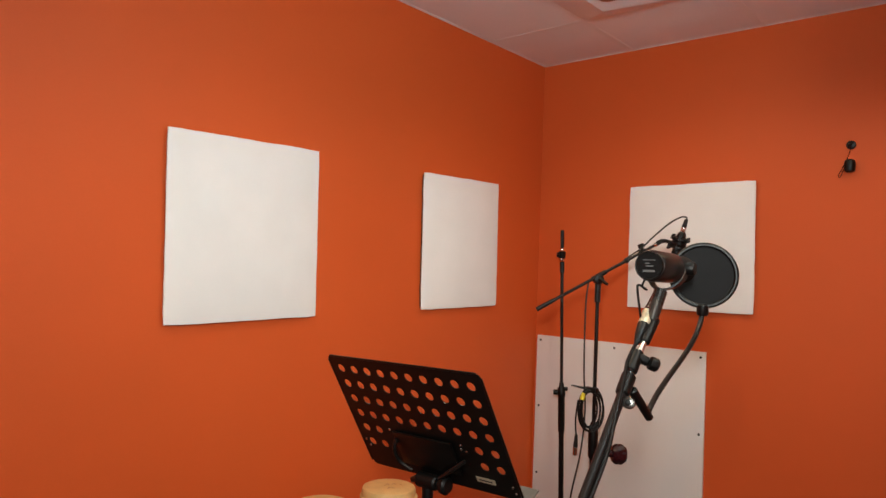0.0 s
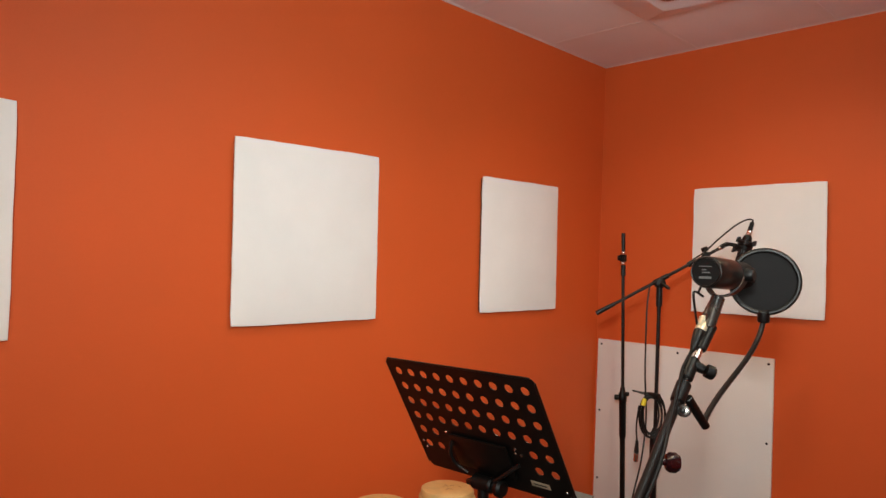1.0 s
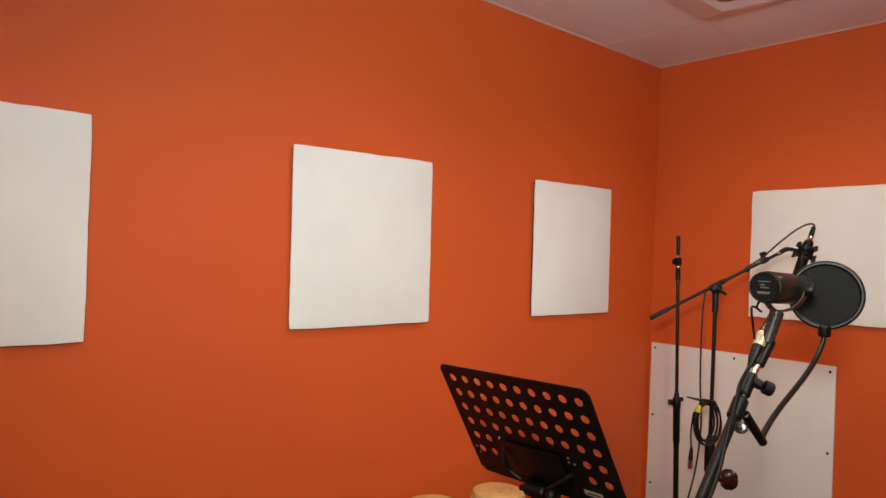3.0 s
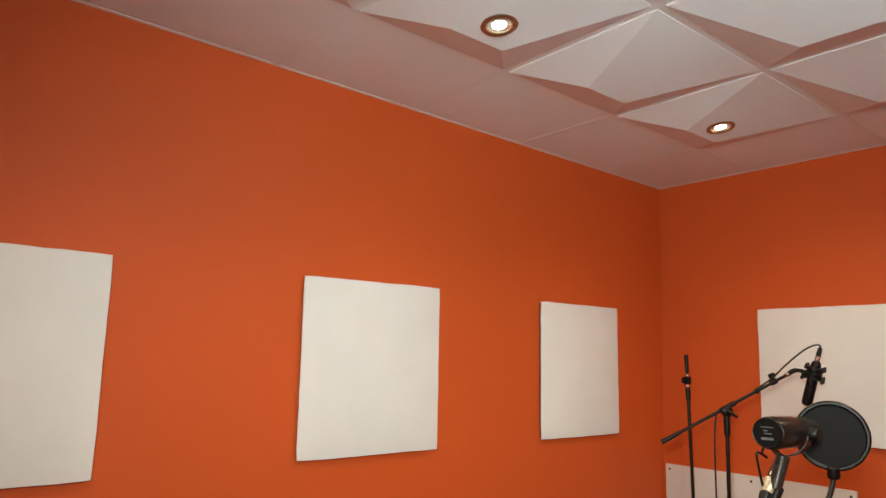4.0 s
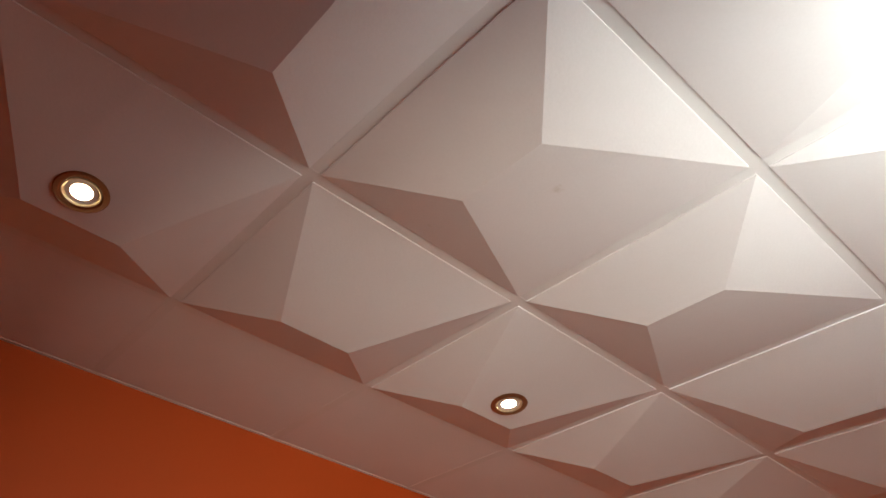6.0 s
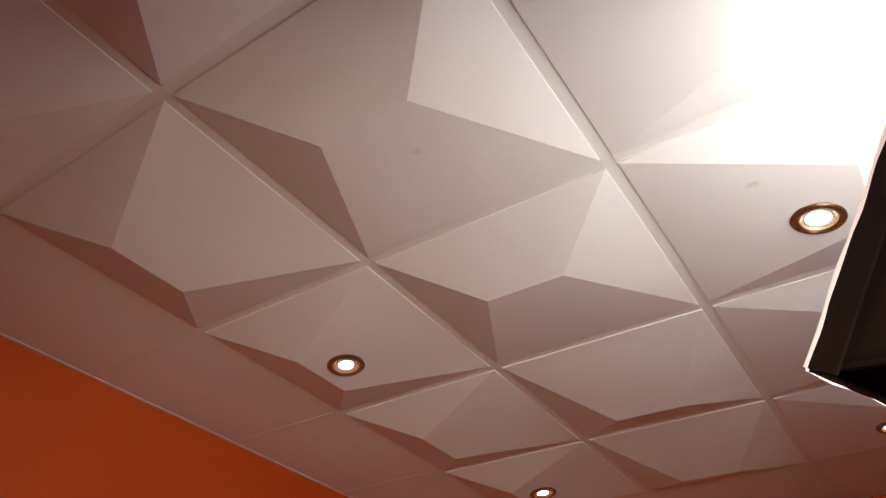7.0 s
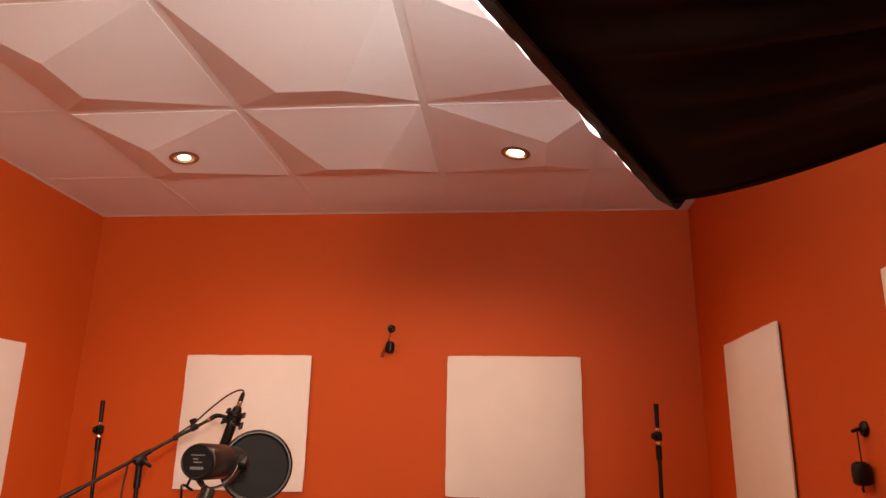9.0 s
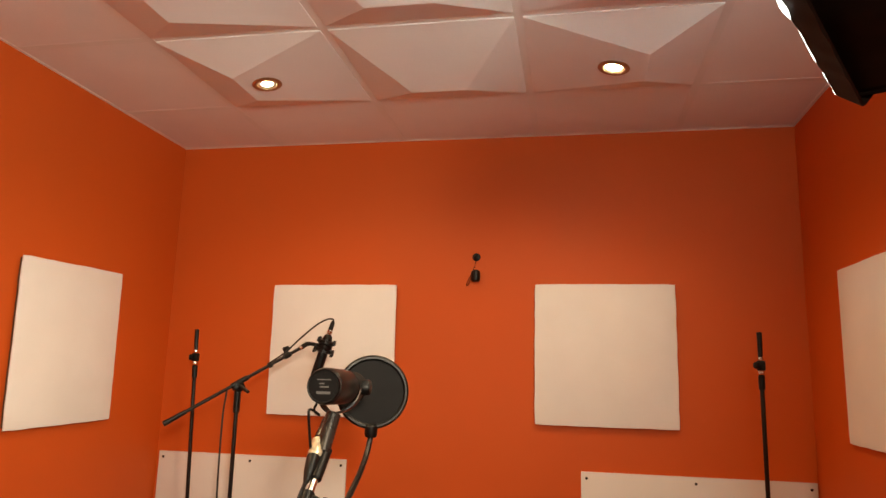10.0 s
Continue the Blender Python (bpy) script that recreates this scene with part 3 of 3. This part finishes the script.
def broadcast_microphone():
    ob = thing("broadcast_microphone", M0, "dark grey cylindrical broadcast microphone held in a yoke", "microphone")
    part("body", turned([(0.024, 0.0), (0.0275, 0.002), (0.029, 0.006), (0.029, 0.105), (0.027, 0.112), (0.024, 0.114)], M0, MD, 48), GREYMETAL, ob)
    cap = part("end_cap", turned([(0.0262, 0.004), (0.0268, -0.003), (0.0258, -0.0045), (0.0245, -0.0040), (0.0240, -0.0024), (0.0, -0.0026)], M0, MD, 40), PLASTIC, ob, "black round end plate with pale print")
    turn = Matrix((MR, MU, MD)).transposed()
    for w, h, x, z in ((0.022, 0.0016, 0, 0.010), (0.008, 0.0022, -0.003, 0.004), (0.014, 0.0022, 0.001, -0.001), (0.022, 0.0042, 0, -0.010)):
        part("print", box(M0 - MD * 0.0029 + MR * x + MU * z, (w, h, 0.0004), 0, turn), PALE, cap, soft=False)
    for a in (0.0, 2.2, 4.2):
        p = M0 - MD * 0.0026 + 0.021 * (MU * math.cos(a) + MR * math.sin(a))
        part("screw", turned([(0.0017, 0), (0.0015, 0.0008), (0.0, 0.0009)], p, -MD, 8), PLASTIC, cap)
    part("windscreen", turned([(0.024, 0.112), (0.027, 0.118), (0.0275, 0.17), (0.025, 0.186), (0.017, 0.194), (0.0, 0.197)], M0, MD, 40), MESHCLOTH, ob, "black foam windscreen")
    yoke = []
    for u in [-1 + k / 10 for k in range(21)]:
        a = u * math.pi / 2 * 1.06
        yoke.append(M0 + MD * (0.098 - 0.035 * (1 - abs(u)) ** 1.5) + MR * 0.036 * math.sin(a) * 1.02 - MU * 0.042 * max(math.cos(a), -0.02))
    bm = bmesh.new()
    rings = []
    for k, p in enumerate(yoke):
        t = (yoke[min(k + 1, 20)] - yoke[max(k - 1, 0)]).normalized()
        w = (MD - t * MD.dot(t)).normalized()
        o = t.cross(w)
        rings.append([bm.verts.new(p + w * a + o * b) for a, b in ((-0.010, -0.0015), (0.010, -0.0015), (0.010, 0.0015), (-0.010, 0.0015))])
    for a, b in zip(rings, rings[1:]):
        for k in range(4):
            bm.faces.new((a[k], a[(k + 1) % 4], b[(k + 1) % 4], b[k]))
    bm.faces.new(rings[0][::-1]), bm.faces.new(rings[-1])
    y = part("yoke", bm, GREYMETAL, ob, "bent metal yoke with bright edges", soft=False)
    # Thin chrome strip along one stretch of the yoke's edge.
    part("chrome_edge", sweep([p - MD * 0.0105 for p in yoke[13:20]], 0.0008, 8), CHROME, y, "thin chrome strip along the edge")
    for side in (-1, 1):
        part("knob", turned([(0.008, -0.002), (0.013, 0.0), (0.0135, 0.010), (0.011, 0.014), (0.004, 0.015)], M0 + MD * 0.098 + MR * 0.037 * side, MR * side, 20), PLASTIC, y)
    foot = M0 + MD * 0.063 - MU * 0.042
    part("socket", rod(foot, arm(0.004, 0.004), 0.0125, 0.0115, 20), STEEL, ob)
    part("strain_cable", sweep(spline([M0 + MD * 0.02 - MU * 0.026 - MR * 0.016, M0 + MD * 0.02 - MU * 0.038 - MR * 0.020, M0 + MD * 0.016 - MU * 0.044 - MR * 0.010, M0 + MD * 0.008 - MU * 0.036 - MR * 0.022, M0 + MD * 0.008 - MU * 0.048 - MR * 0.024, arm(0.0, -0.016)]), 0.0022, 6), RUBBER, ob)
    return ob


broadcast_microphone()


def main_boom():
    end = arm(0.92)
    ob = thing("boom_stand", (end.x, end.y, 0), "grey boom microphone stand with angled arm carrying the large microphone", "microphone stand")
    up = Vector((0, 0, 1))
    part("base", turned([(0.15, 0), (0.152, 0.008), (0.145, 0.018), (0.05, 0.03), (0.024, 0.04), (0.018, 0.07)], Vector((end.x, end.y, 0)), up, 40), BLACK, ob)
    part("post", rod((end.x, end.y, 0.03), (end.x, end.y, end.z + 0.02), 0.012), BLACK, ob)
    t = part("boom_arm", rod(arm(0.125), arm(0.95), 0.0085, seg=20), GREYMETAL, ob)
    part("inner_rod", rod(arm(0.02, 0.007), arm(0.14), 0.0055), CHROME, ob, "chrome inner rod")
    part("adapter", rod(arm(-0.004, 0.009), arm(0.055, 0.006), 0.0100, 0.0090), PLASTIC, ob)
    part("collar", rod(arm(0.128), arm(0.172), 0.0130, 0.0125), PLASTIC, t)
    c = part("clutch", rod(arm(0.075, 0.001), arm(0.122), 0.0108, 0.0115), PLASTIC, ob)
    part("knob_stem", rod(arm(0.088, 0.004), arm(0.098, 0.026, -0.002), 0.0100, 0.0085), PLASTIC, c)
    part("knob", turned([(0.008, 0), (0.0120, 0.001), (0.0125, 0.005), (0.0125, 0.014), (0.010, 0.017)], arm(0.099, 0.027), Vector((0.70, 0.60, -0.38)).normalized(), 20), PLASTIC, c)
    part("red_knob", turned([(0.006, 0), (0.006, 0.012), (0.012, 0.013), (0.0165, 0.019), (0.0165, 0.028), (0.012, 0.035), (0.003, 0.037)], arm(0.288, 0.006), Vector((0.74, 0.66, -0.05)).normalized(), 24), WINE, t, "glossy dark red knob")
    return ob


main_boom()


def arm_cable():
    ob = thing("microphone_cable", arm(0.02, -0.016), "black cable with bright connector strapped along the boom arm", "cable")
    part("connector", turned([(0.0095, 0), (0.0118, 0.002), (0.0118, 0.010), (0.0112, 0.011), (0.0112, 0.013), (0.0118, 0.014), (0.0118, 0.031), (0.010, 0.033)], arm(-0.021, -0.007), QD, 20), BRASS, ob, "worn nickel and gold connector")
    part("socket", rod(arm(-0.062, 0.000), arm(-0.019, -0.006), 0.0122, 0.0112), STEEL, ob)
    part("boot", turned([(0.0105, 0), (0.0110, 0.004), (0.0085, 0.028), (0.0045, 0.046)], arm(0.011, -0.008), QD, 18), RUBBER, ob)
    pts = [arm(0.050, -0.008), arm(0.10, -0.012, 0.006), arm(0.14, -0.008, 0.016), arm(0.22, 0.002, 0.014), arm(0.30, 0.012, 0.006), arm(0.42, 0.010, 0.008), arm(0.6, 0.011, 0.006), arm(0.8, 0.011, 0.006)]
    part("cable", sweep(spline(pts), 0.0034, 8), RUBBER, ob)


arm_cable()


def pop_filter():
    c = Vector((0.988, -1.228, 1.543))
    n = Vector((0.33, -0.94, 0.03)).normalized()
    up = (Vector((0, 0, 1)) - n * n.z).normalized()
    right = up.cross(n)
    ob = thing("pop_filter", (0.995, -1.50, 1.29), "round black nylon pop filter on a bent gooseneck", "pop filter")
    ring = [c + 0.064 * (math.cos(a) * right + math.sin(a) * up) for a in [2 * math.pi * k / 64 for k in range(64)]]
    bm = bmesh.new()
    rows = []
    for k in range(64):
        p = ring[k]
        out = (p - c).normalized()
        rows.append([bm.verts.new(p + 0.0052 * (math.cos(b) * out + math.sin(b) * n)) for b in [2 * math.pi * q / 10 for q in range(10)]])
    for k in range(64):
        a, b = rows[k], rows[(k + 1) % 64]
        for q in range(10):
            bm.faces.new((a[q], a[(q + 1) % 10], b[(q + 1) % 10], b[q]))
    part("hoop", bm, PLASTIC, ob)
    part("mesh", turned([(0.062, -0.002), (0.062, 0.001), (0.03, 0.0025), (0.0, 0.003)], c, n, 48), MESHCLOTH, ob, "fine black nylon mesh")
    low = c - up * 0.066
    part("clip", turned([(0.010, -0.018), (0.012, -0.014), (0.012, 0.002), (0.009, 0.006)], low, Vector((0, 0, 1)), 14), PLASTIC, ob)
    neck = bezier([(0.995, -1.500, 1.292), (0.985, -1.42, 1.350), (0.988, -1.255, 1.385), low - Vector((0, 0, 0.012))], 48)
    part("gooseneck", sweep(neck, [0.0050 + 0.0005 * (k % 2) for k in range(49)], 10), GREYMETAL, ob, "ribbed dark metal gooseneck")
    k = part("clamp", rod((0.985, -1.545, 1.338), (0.998, -1.497, 1.283), 0.0085, 0.0075), PLASTIC, ob)
    part("clamp_jaw", turned([(0.007, -0.010), (0.0105, -0.009), (0.0105, -0.003), (0.009, 0.0), (0.0105, 0.003), (0.0105, 0.009), (0.007, 0.010)], arm(0.188, 0.017), Vector((0.3, -0.9, 0.2)).normalized(), 20), STEEL, k, "steel clamp jaw")
    part("clamp_bolt", turned([(0.005, 0), (0.005, 0.004), (0.002, 0.005)], arm(0.188, 0.017) + Vector((0.004, -0.012, 0.003)), Vector((0.3, -0.9, 0.2)).normalized(), 10), PLASTIC, k)


pop_filter()


# ---- music stand ----
TL, TR, BL = Vector((0.244, -1.608, 1.322)), Vector((0.697, -1.606, 1.333)), Vector((0.246, -1.444, 1.040))


def music_stand():
    wx = (TR - TL).normalized()
    dn = BL - TL
    dn = (dn - wx * dn.dot(wx)).normalized()
    back = wx.cross(dn)
    if back.y > 0:
        back = -back
    W, H = (TR - TL).length, 0.326
    foot = TL + wx * W * 0.47 + dn * 0.31
    ob = thing("music_stand", (foot.x, foot.y, 0), "black metal music stand with round holes in its desk", "music stand")

    def at(u, v, o=0.0):
        return TL + wx * u + dn * v + back * o

    xs = [0, 0.012] + [0.012 + (W - 0.024) * (k + 1) / 10 for k in range(10)] + [W]
    ys = [0, 0.012] + [0.012 + 0.0432 * (k + 1) for k in range(6)] + [H]
    bm = bmesh.new()

    def tri(points):
        bm.faces.new([bm.verts.new(at(*p)) for p in points])

    for i, (u0, u1) in enumerate(zip(xs, xs[1:])):
        for j, (v0, v1) in enumerate(zip(ys, ys[1:])):
            corner = i in (0, 11) and j in (0, 7)
            hole = 1 <= i <= 10 and 1 <= j <= 6 and (j <= 4 or i in (1, 2, 9, 10))
            if hole:
                cu, cv = (u0 + u1) / 2, (v0 + v1) / 2
                r = 0.0107
                a = [2 * math.pi * k / 20 + math.pi / 4 for k in range(20)]
                inner = [bm.verts.new(at(cu + r * math.cos(x), cv + r * math.sin(x))) for x in a]
                outer = []
                for x in a:
                    s = max(abs(math.cos(x)), abs(math.sin(x)))
                    outer.append(bm.verts.new(at(cu + (u1 - u0) / 2 * math.cos(x) / s, cv + (v1 - v0) / 2 * math.sin(x) / s)))
                for k in range(20):
                    bm.faces.new((outer[k], outer[(k + 1) % 20], inner[(k + 1) % 20], inner[k]))
            elif corner:
                su, sv = (u0, u1) if i else (u1, u0), (v0, v1) if j else (v1, v0)
                tri([(su[0], sv[0])] + [(su[0] + (su[1] - su[0]) * math.sin(x), sv[0] + (sv[1] - sv[0]) * math.cos(x)) for x in [math.pi / 2 * k / 6 for k in range(7)]])
            else:
                tri([(u0, v0), (u1, v0), (u1, v1), (u0, v1)])
    bmesh.ops.remove_doubles(bm, verts=bm.verts, dist=1e-5)
    d = part("desk", bm, BLACK, ob, "black perforated sheet metal desk", soft=False)
    sol = d.modifiers.new("thickness", "SOLIDIFY")
    sol.thickness, sol.offset = 0.0016, 0
    for (a, b) in (((0.010, 0.0), (W - 0.010, 0.0)), ((0, 0.010), (0, H - 0.01)), ((W, 0.010), (W, H - 0.01))):
        part("rolled_edge", rod(at(*a), at(*b), 0.0024, seg=8), BLACK, d)
    turn = Matrix((wx, dn, wx.cross(dn))).transposed()
    lip = part("lip", box(at(W / 2 + 0.008, H - 0.002, -0.020), (W + 0.016, 0.003, 0.036), 0.001, turn), GREYCARD, d, "grey tray lip along the lower edge")
    part("back_plate", box(at(W * 0.48, 0.243, 0.006), (0.178, 0.092, 0.006), 0.002, turn), BLACK, d)
    for u, v in ((0.118, 0.197), (0.132, 0.205), (0.330, 0.200), (0.342, 0.214), (0.327, 0.212), (0.016, 0.245), (0.022, 0.262), (W - 0.016, 0.290), (W - 0.012, 0.306)):
        part("rivet", turned([(0.0035, 0), (0.003, 0.0016), (0.0, 0.002)], at(u, v, 0.002), back, 10), CHROME, d)
    part("handle", sweep(spline([at(0.135, 0.215, 0.008), at(0.128, 0.240, 0.020), at(0.130, 0.275, 0.020), at(0.155, 0.300, 0.016)]), 0.005, 10), GREYMETAL, d)
    part("handle", sweep(spline([at(0.330, 0.240, 0.008), at(0.300, 0.258, 0.020), at(0.262, 0.285, 0.020), at(0.235, 0.305, 0.016)]), 0.005, 10), GREYMETAL, d)
    tag = part("label_plate", box(at(0.368, 0.288, 0.003), (0.050, 0.014, 0.001), 0, turn), BRASS, d, "small brass label plate", soft=False)
    part("print", box(at(0.368, 0.288, 0.0040), (0.036, 0.003, 0.0004), 0, turn), BLACK, tag, soft=False)
    hub = at(W * 0.44, 0.318, 0.018)
    part("hub", turned([(0.014, -0.03), (0.018, -0.026), (0.018, 0.026), (0.014, 0.03)], hub, wx, 20), PLASTIC, ob)
    part("hub_knob", turned([(0.008, 0), (0.008, 0.012), (0.020, 0.014), (0.022, 0.026), (0.016, 0.032)], hub + wx * 0.030, wx, 14), PLASTIC, ob)
    part("hub_arm", rod(hub - wx * 0.03, hub - wx * 0.055 + dn * 0.01, 0.010, 0.007), PLASTIC, ob)
    part("neck", rod(hub + Vector((0, 0, 0.01)), (hub.x, hub.y, hub.z - 0.10), 0.0135), PLASTIC, ob)
    part("collar", turned([(0.016, -0.035), (0.024, -0.03), (0.025, 0.0), (0.018, 0.01)], Vector((hub.x, hub.y, hub.z - 0.06)), Vector((0, 0, 1)), 12), PLASTIC, ob)
    part("post", rod((hub.x, hub.y, 0.10), (hub.x, hub.y, hub.z - 0.08), 0.0125), BLACK, ob)
    for k in range(3):
        a = 2 * math.pi * k / 3 + 0.3
        part("leg", rod((hub.x, hub.y, 0.16), (hub.x + 0.26 * math.cos(a), hub.y + 0.26 * math.sin(a), 0.010), 0.010), BLACK, ob)


music_stand()


# ---- drums ----
def conga(x, y, top, r):
    base = Vector((x, y, 0))
    up = Vector((0, 0, 1))
    ob = thing("conga_drum", base, "wooden hand drum with a pale worn hide head", "drum", "pair of drums")
    part("shell", turned([(r * 0.70, 0), (r * 0.72, 0.02), (r * 0.92, top * 0.35), (r * 1.10, top * 0.66), (r * 1.04, top * 0.88), (r * 0.97, top - 0.03)], base, up, 48), WOOD, ob)
    part("head", turned([(r * 0.98, top - 0.045), (r * 1.0, top - 0.035), (r * 1.0, top - 0.012), (r * 0.97, top - 0.004), (r * 0.90, top - 0.001), (r * 0.5, top), (0, top)], base, up, 48), SKIN, ob, "pale yellow hide head with brown marks")
    part("rim", turned([(r * 1.02, top - 0.050), (r * 1.07, top - 0.047), (r * 1.07, top - 0.034), (r * 1.02, top - 0.030)], base, up, 48), SKIN, ob)
    rng = random.Random(int(1000 * top))
    for k in range(7):
        a, w, l = rng.uniform(0, 2 * math.pi), rng.uniform(0.0025, 0.006), rng.uniform(0.008, 0.028)
        part("mark", box(base + up * (top + 0.0004) + Vector((math.cos(a), math.sin(a), 0)) * r * rng.uniform(0.1, 0.75), (l, w, 0.0006), 0, Matrix.Rotation(rng.uniform(0, 3), 3, "Z")), WOOD, ob, soft=False)
    for k in range(6):
        a = 2 * math.pi * k / 6 + 0.4
        q = Vector((math.cos(a), math.sin(a), 0))
        part("lug", rod(base + q * r * 1.09 + up * (top - 0.045), base + q * r * 1.13 + up * (top - 0.20), 0.006), CHROME, ob)


conga(-0.262, -0.862, 0.742, 0.098)
conga(-0.345, -1.105, 0.715, 0.100)


# ---- softbox ----
SC, ST = Vector((1.455, -2.050, 1.995)), Vector((1.706, -1.620, 1.942))
SE = (ST - SC).normalized()
SD = Vector((0.577, -0.231, 0.783))
SD = (SD - SE * SE.dot(SD)).normalized()
SN = SE.cross(SD)
SW, SL = 0.50, 0.70
SA = SC + SE * SW / 2 + SD * SL / 2 + SN * 0.42


def softbox():
    foot = Vector((SA.x + 0.02, SA.y - 0.03, 0))
    ob = thing("softbox", foot, "lit studio softbox with black nylon sides on a stand", "studio light")
    corners = [SC, SC + SE * SW, SC + SE * SW + SD * SL, SC + SD * SL]
    mid = SC + SE * SW / 2 + SD * SL / 2

    def rib(c, u, lift=0.0):
        inward = (SA - c) - SN * (SA - c).dot(SN)
        p0, p1, p2 = c, c + SN * 0.17 + inward * 0.20, SA - inward.normalized() * 0.06
        return (1 - u) ** 2 * p0 + 2 * u * (1 - u) * p1 + u * u * p2

    rng = random.Random(3)
    for k in range(4):
        a, b = corners[k], corners[(k + 1) % 4]
        out = ((a + b) / 2 - mid).normalized()
        bm = bmesh.new()
        nu, nv = 22, 30
        g = []
        for i in range(nu + 1):
            u = i / nu
            row = []
            for j in range(nv + 1):
                v = j / nv
                p = rib(a, u).lerp(rib(b, u), v)
                sag = 4 * v * (1 - v) * (0.016 * u ** 0.5 * (1 - u))
                crease = noise.noise(Vector((7 * v + 2 * k, 0.8 * u, k))) + 0.6 * noise.noise(Vector((15 * v, 1.3 * u + 4, k)))
                fold = 0.016 * crease * math.sin(math.pi * v) ** 0.6 + 0.002 * noise.noise(Vector((4 * v, 11 * u, k)))
                row.append(bm.verts.new(p - out * (sag + fold * math.sin(math.pi * min(u * 1.2, 1)))))
            g.append(row)
        for i in range(nu):
            for j in range(nv):
                bm.faces.new((g[i][j], g[i + 1][j], g[i + 1][j + 1], g[i][j + 1]))
        s = part("side", bm, NYLON, ob, "black creased nylon side")
        sol = s.modifiers.new("cloth", "SOLIDIFY")
        sol.thickness = 0.0015
        # stitched hem along the front edge, slightly proud
        bm = bmesh.new()
        rows = []
        for j in range(61):
            v = j / 60
            c0 = a.lerp(b, v)
            wob = 0.0018 * noise.noise(Vector((14 * v, k, 2)))
            rows.append([bm.verts.new(q) for q in (c0 - SN * 0.006 + out * (0.003 + wob), c0 + SN * 0.030 + out * (0.0035 + wob), c0 + SN * 0.032 + out * 0.001, c0 - SN * 0.005 - out * 0.003)])
        for p, q in zip(rows, rows[1:]):
            for m in range(4):
                bm.faces.new((p[m], p[(m + 1) % 4], q[(m + 1) % 4], q[m]))
        bm.faces.new(rows[0][::-1]), bm.faces.new(rows[-1])
        part("hem", bm, NYLON, ob)
        # lit edge of the diffuser, showing past the hem
        line = []
        width = []
        for j in range(41):
            v = j / 40
            line.append(a.lerp(b, v) - SN * (0.008 + 0.002 * noise.noise(Vector((9 * v, 3, k)))) + out * (0.001 + 0.002 * noise.noise(Vector((12 * v, k, 7)))))
            width.append(max(0.0003, 0.0017 + 0.0048 * noise.noise(Vector((8 * v, 5, k)))) if k == 0 else 0.0036 + 0.0014 * noise.noise(Vector((9 * v, 5, k))))
        part("diffuser_edge", sweep(line, width, 8), EDGE if k == 0 else DIM_EDGE, ob, "bright edge of the white diffuser")
        part("rib_sleeve", sweep([rib(a, u / 24) for u in range(25)], [0.001] + [0.0045] * 24, 8), NYLON, ob)
    bm = bmesh.new()
    n = 12
    g = [[bm.verts.new(SC + SE * SW * i / n + SD * SL * j / n - SN * (0.004 + 0.022 * math.sin(math.pi * i / n) * math.sin(math.pi * j / n))) for j in range(n + 1)] for i in range(n + 1)]
    for i in range(n):
        for j in range(n):
            bm.faces.new((g[i][j], g[i + 1][j], g[i + 1][j + 1], g[i][j + 1]))
    part("diffuser", bm, DIFFUSER, ob, "glowing white cloth diffuser")
    part("ring", turned([(0.07, -0.03), (0.075, -0.02), (0.075, 0.02), (0.06, 0.03)], SA, SN, 24), BLACK, ob)
    part("lamp_head", turned([(0.05, 0.02), (0.055, 0.04), (0.05, 0.13), (0.03, 0.15)], SA, SN, 24), PLASTIC, ob)
    # faded print on the side: plain blocks in place of a maker's name
    a, b = corners[3], corners[0]
    out = ((a + b) / 2 - mid).normalized()
    for u, v, w, h in ((0.345, 0.618, 0.009, 0.009), (0.382, 0.603, 0.018, 0.024), (0.436, 0.606, 0.018, 0.024), (0.49, 0.61, 0.018, 0.024)):
        p = rib(a, u).lerp(rib(b, u), v)
        q = rib(a, u + 0.02).lerp(rib(b, u + 0.02), v)
        s = rib(a, u).lerp(rib(b, u), v + 0.02)
        x = (q - p).normalized()
        z = x.cross(s - p).normalized()
        if z.dot(out) < 0:
            z = -z
        turn = Matrix((x, z.cross(x), z)).transposed()
        part("print", box(p + z * 0.0015, (w, h, 0.0008), 0, turn), MARK, ob, "faded orange printed block", soft=False)
    part("post", rod((foot.x, foot.y, 0.05), (foot.x, foot.y, SA.z - 0.03), 0.011), BLACK, ob)
    for k in range(3):
        t = 2 * math.pi * k / 3 + 0.9
        part("leg", rod((foot.x, foot.y, 0.45), (foot.x + 0.22 * math.cos(t), foot.y + 0.22 * math.sin(t), 0.010), 0.008), BLACK, ob)


softbox()
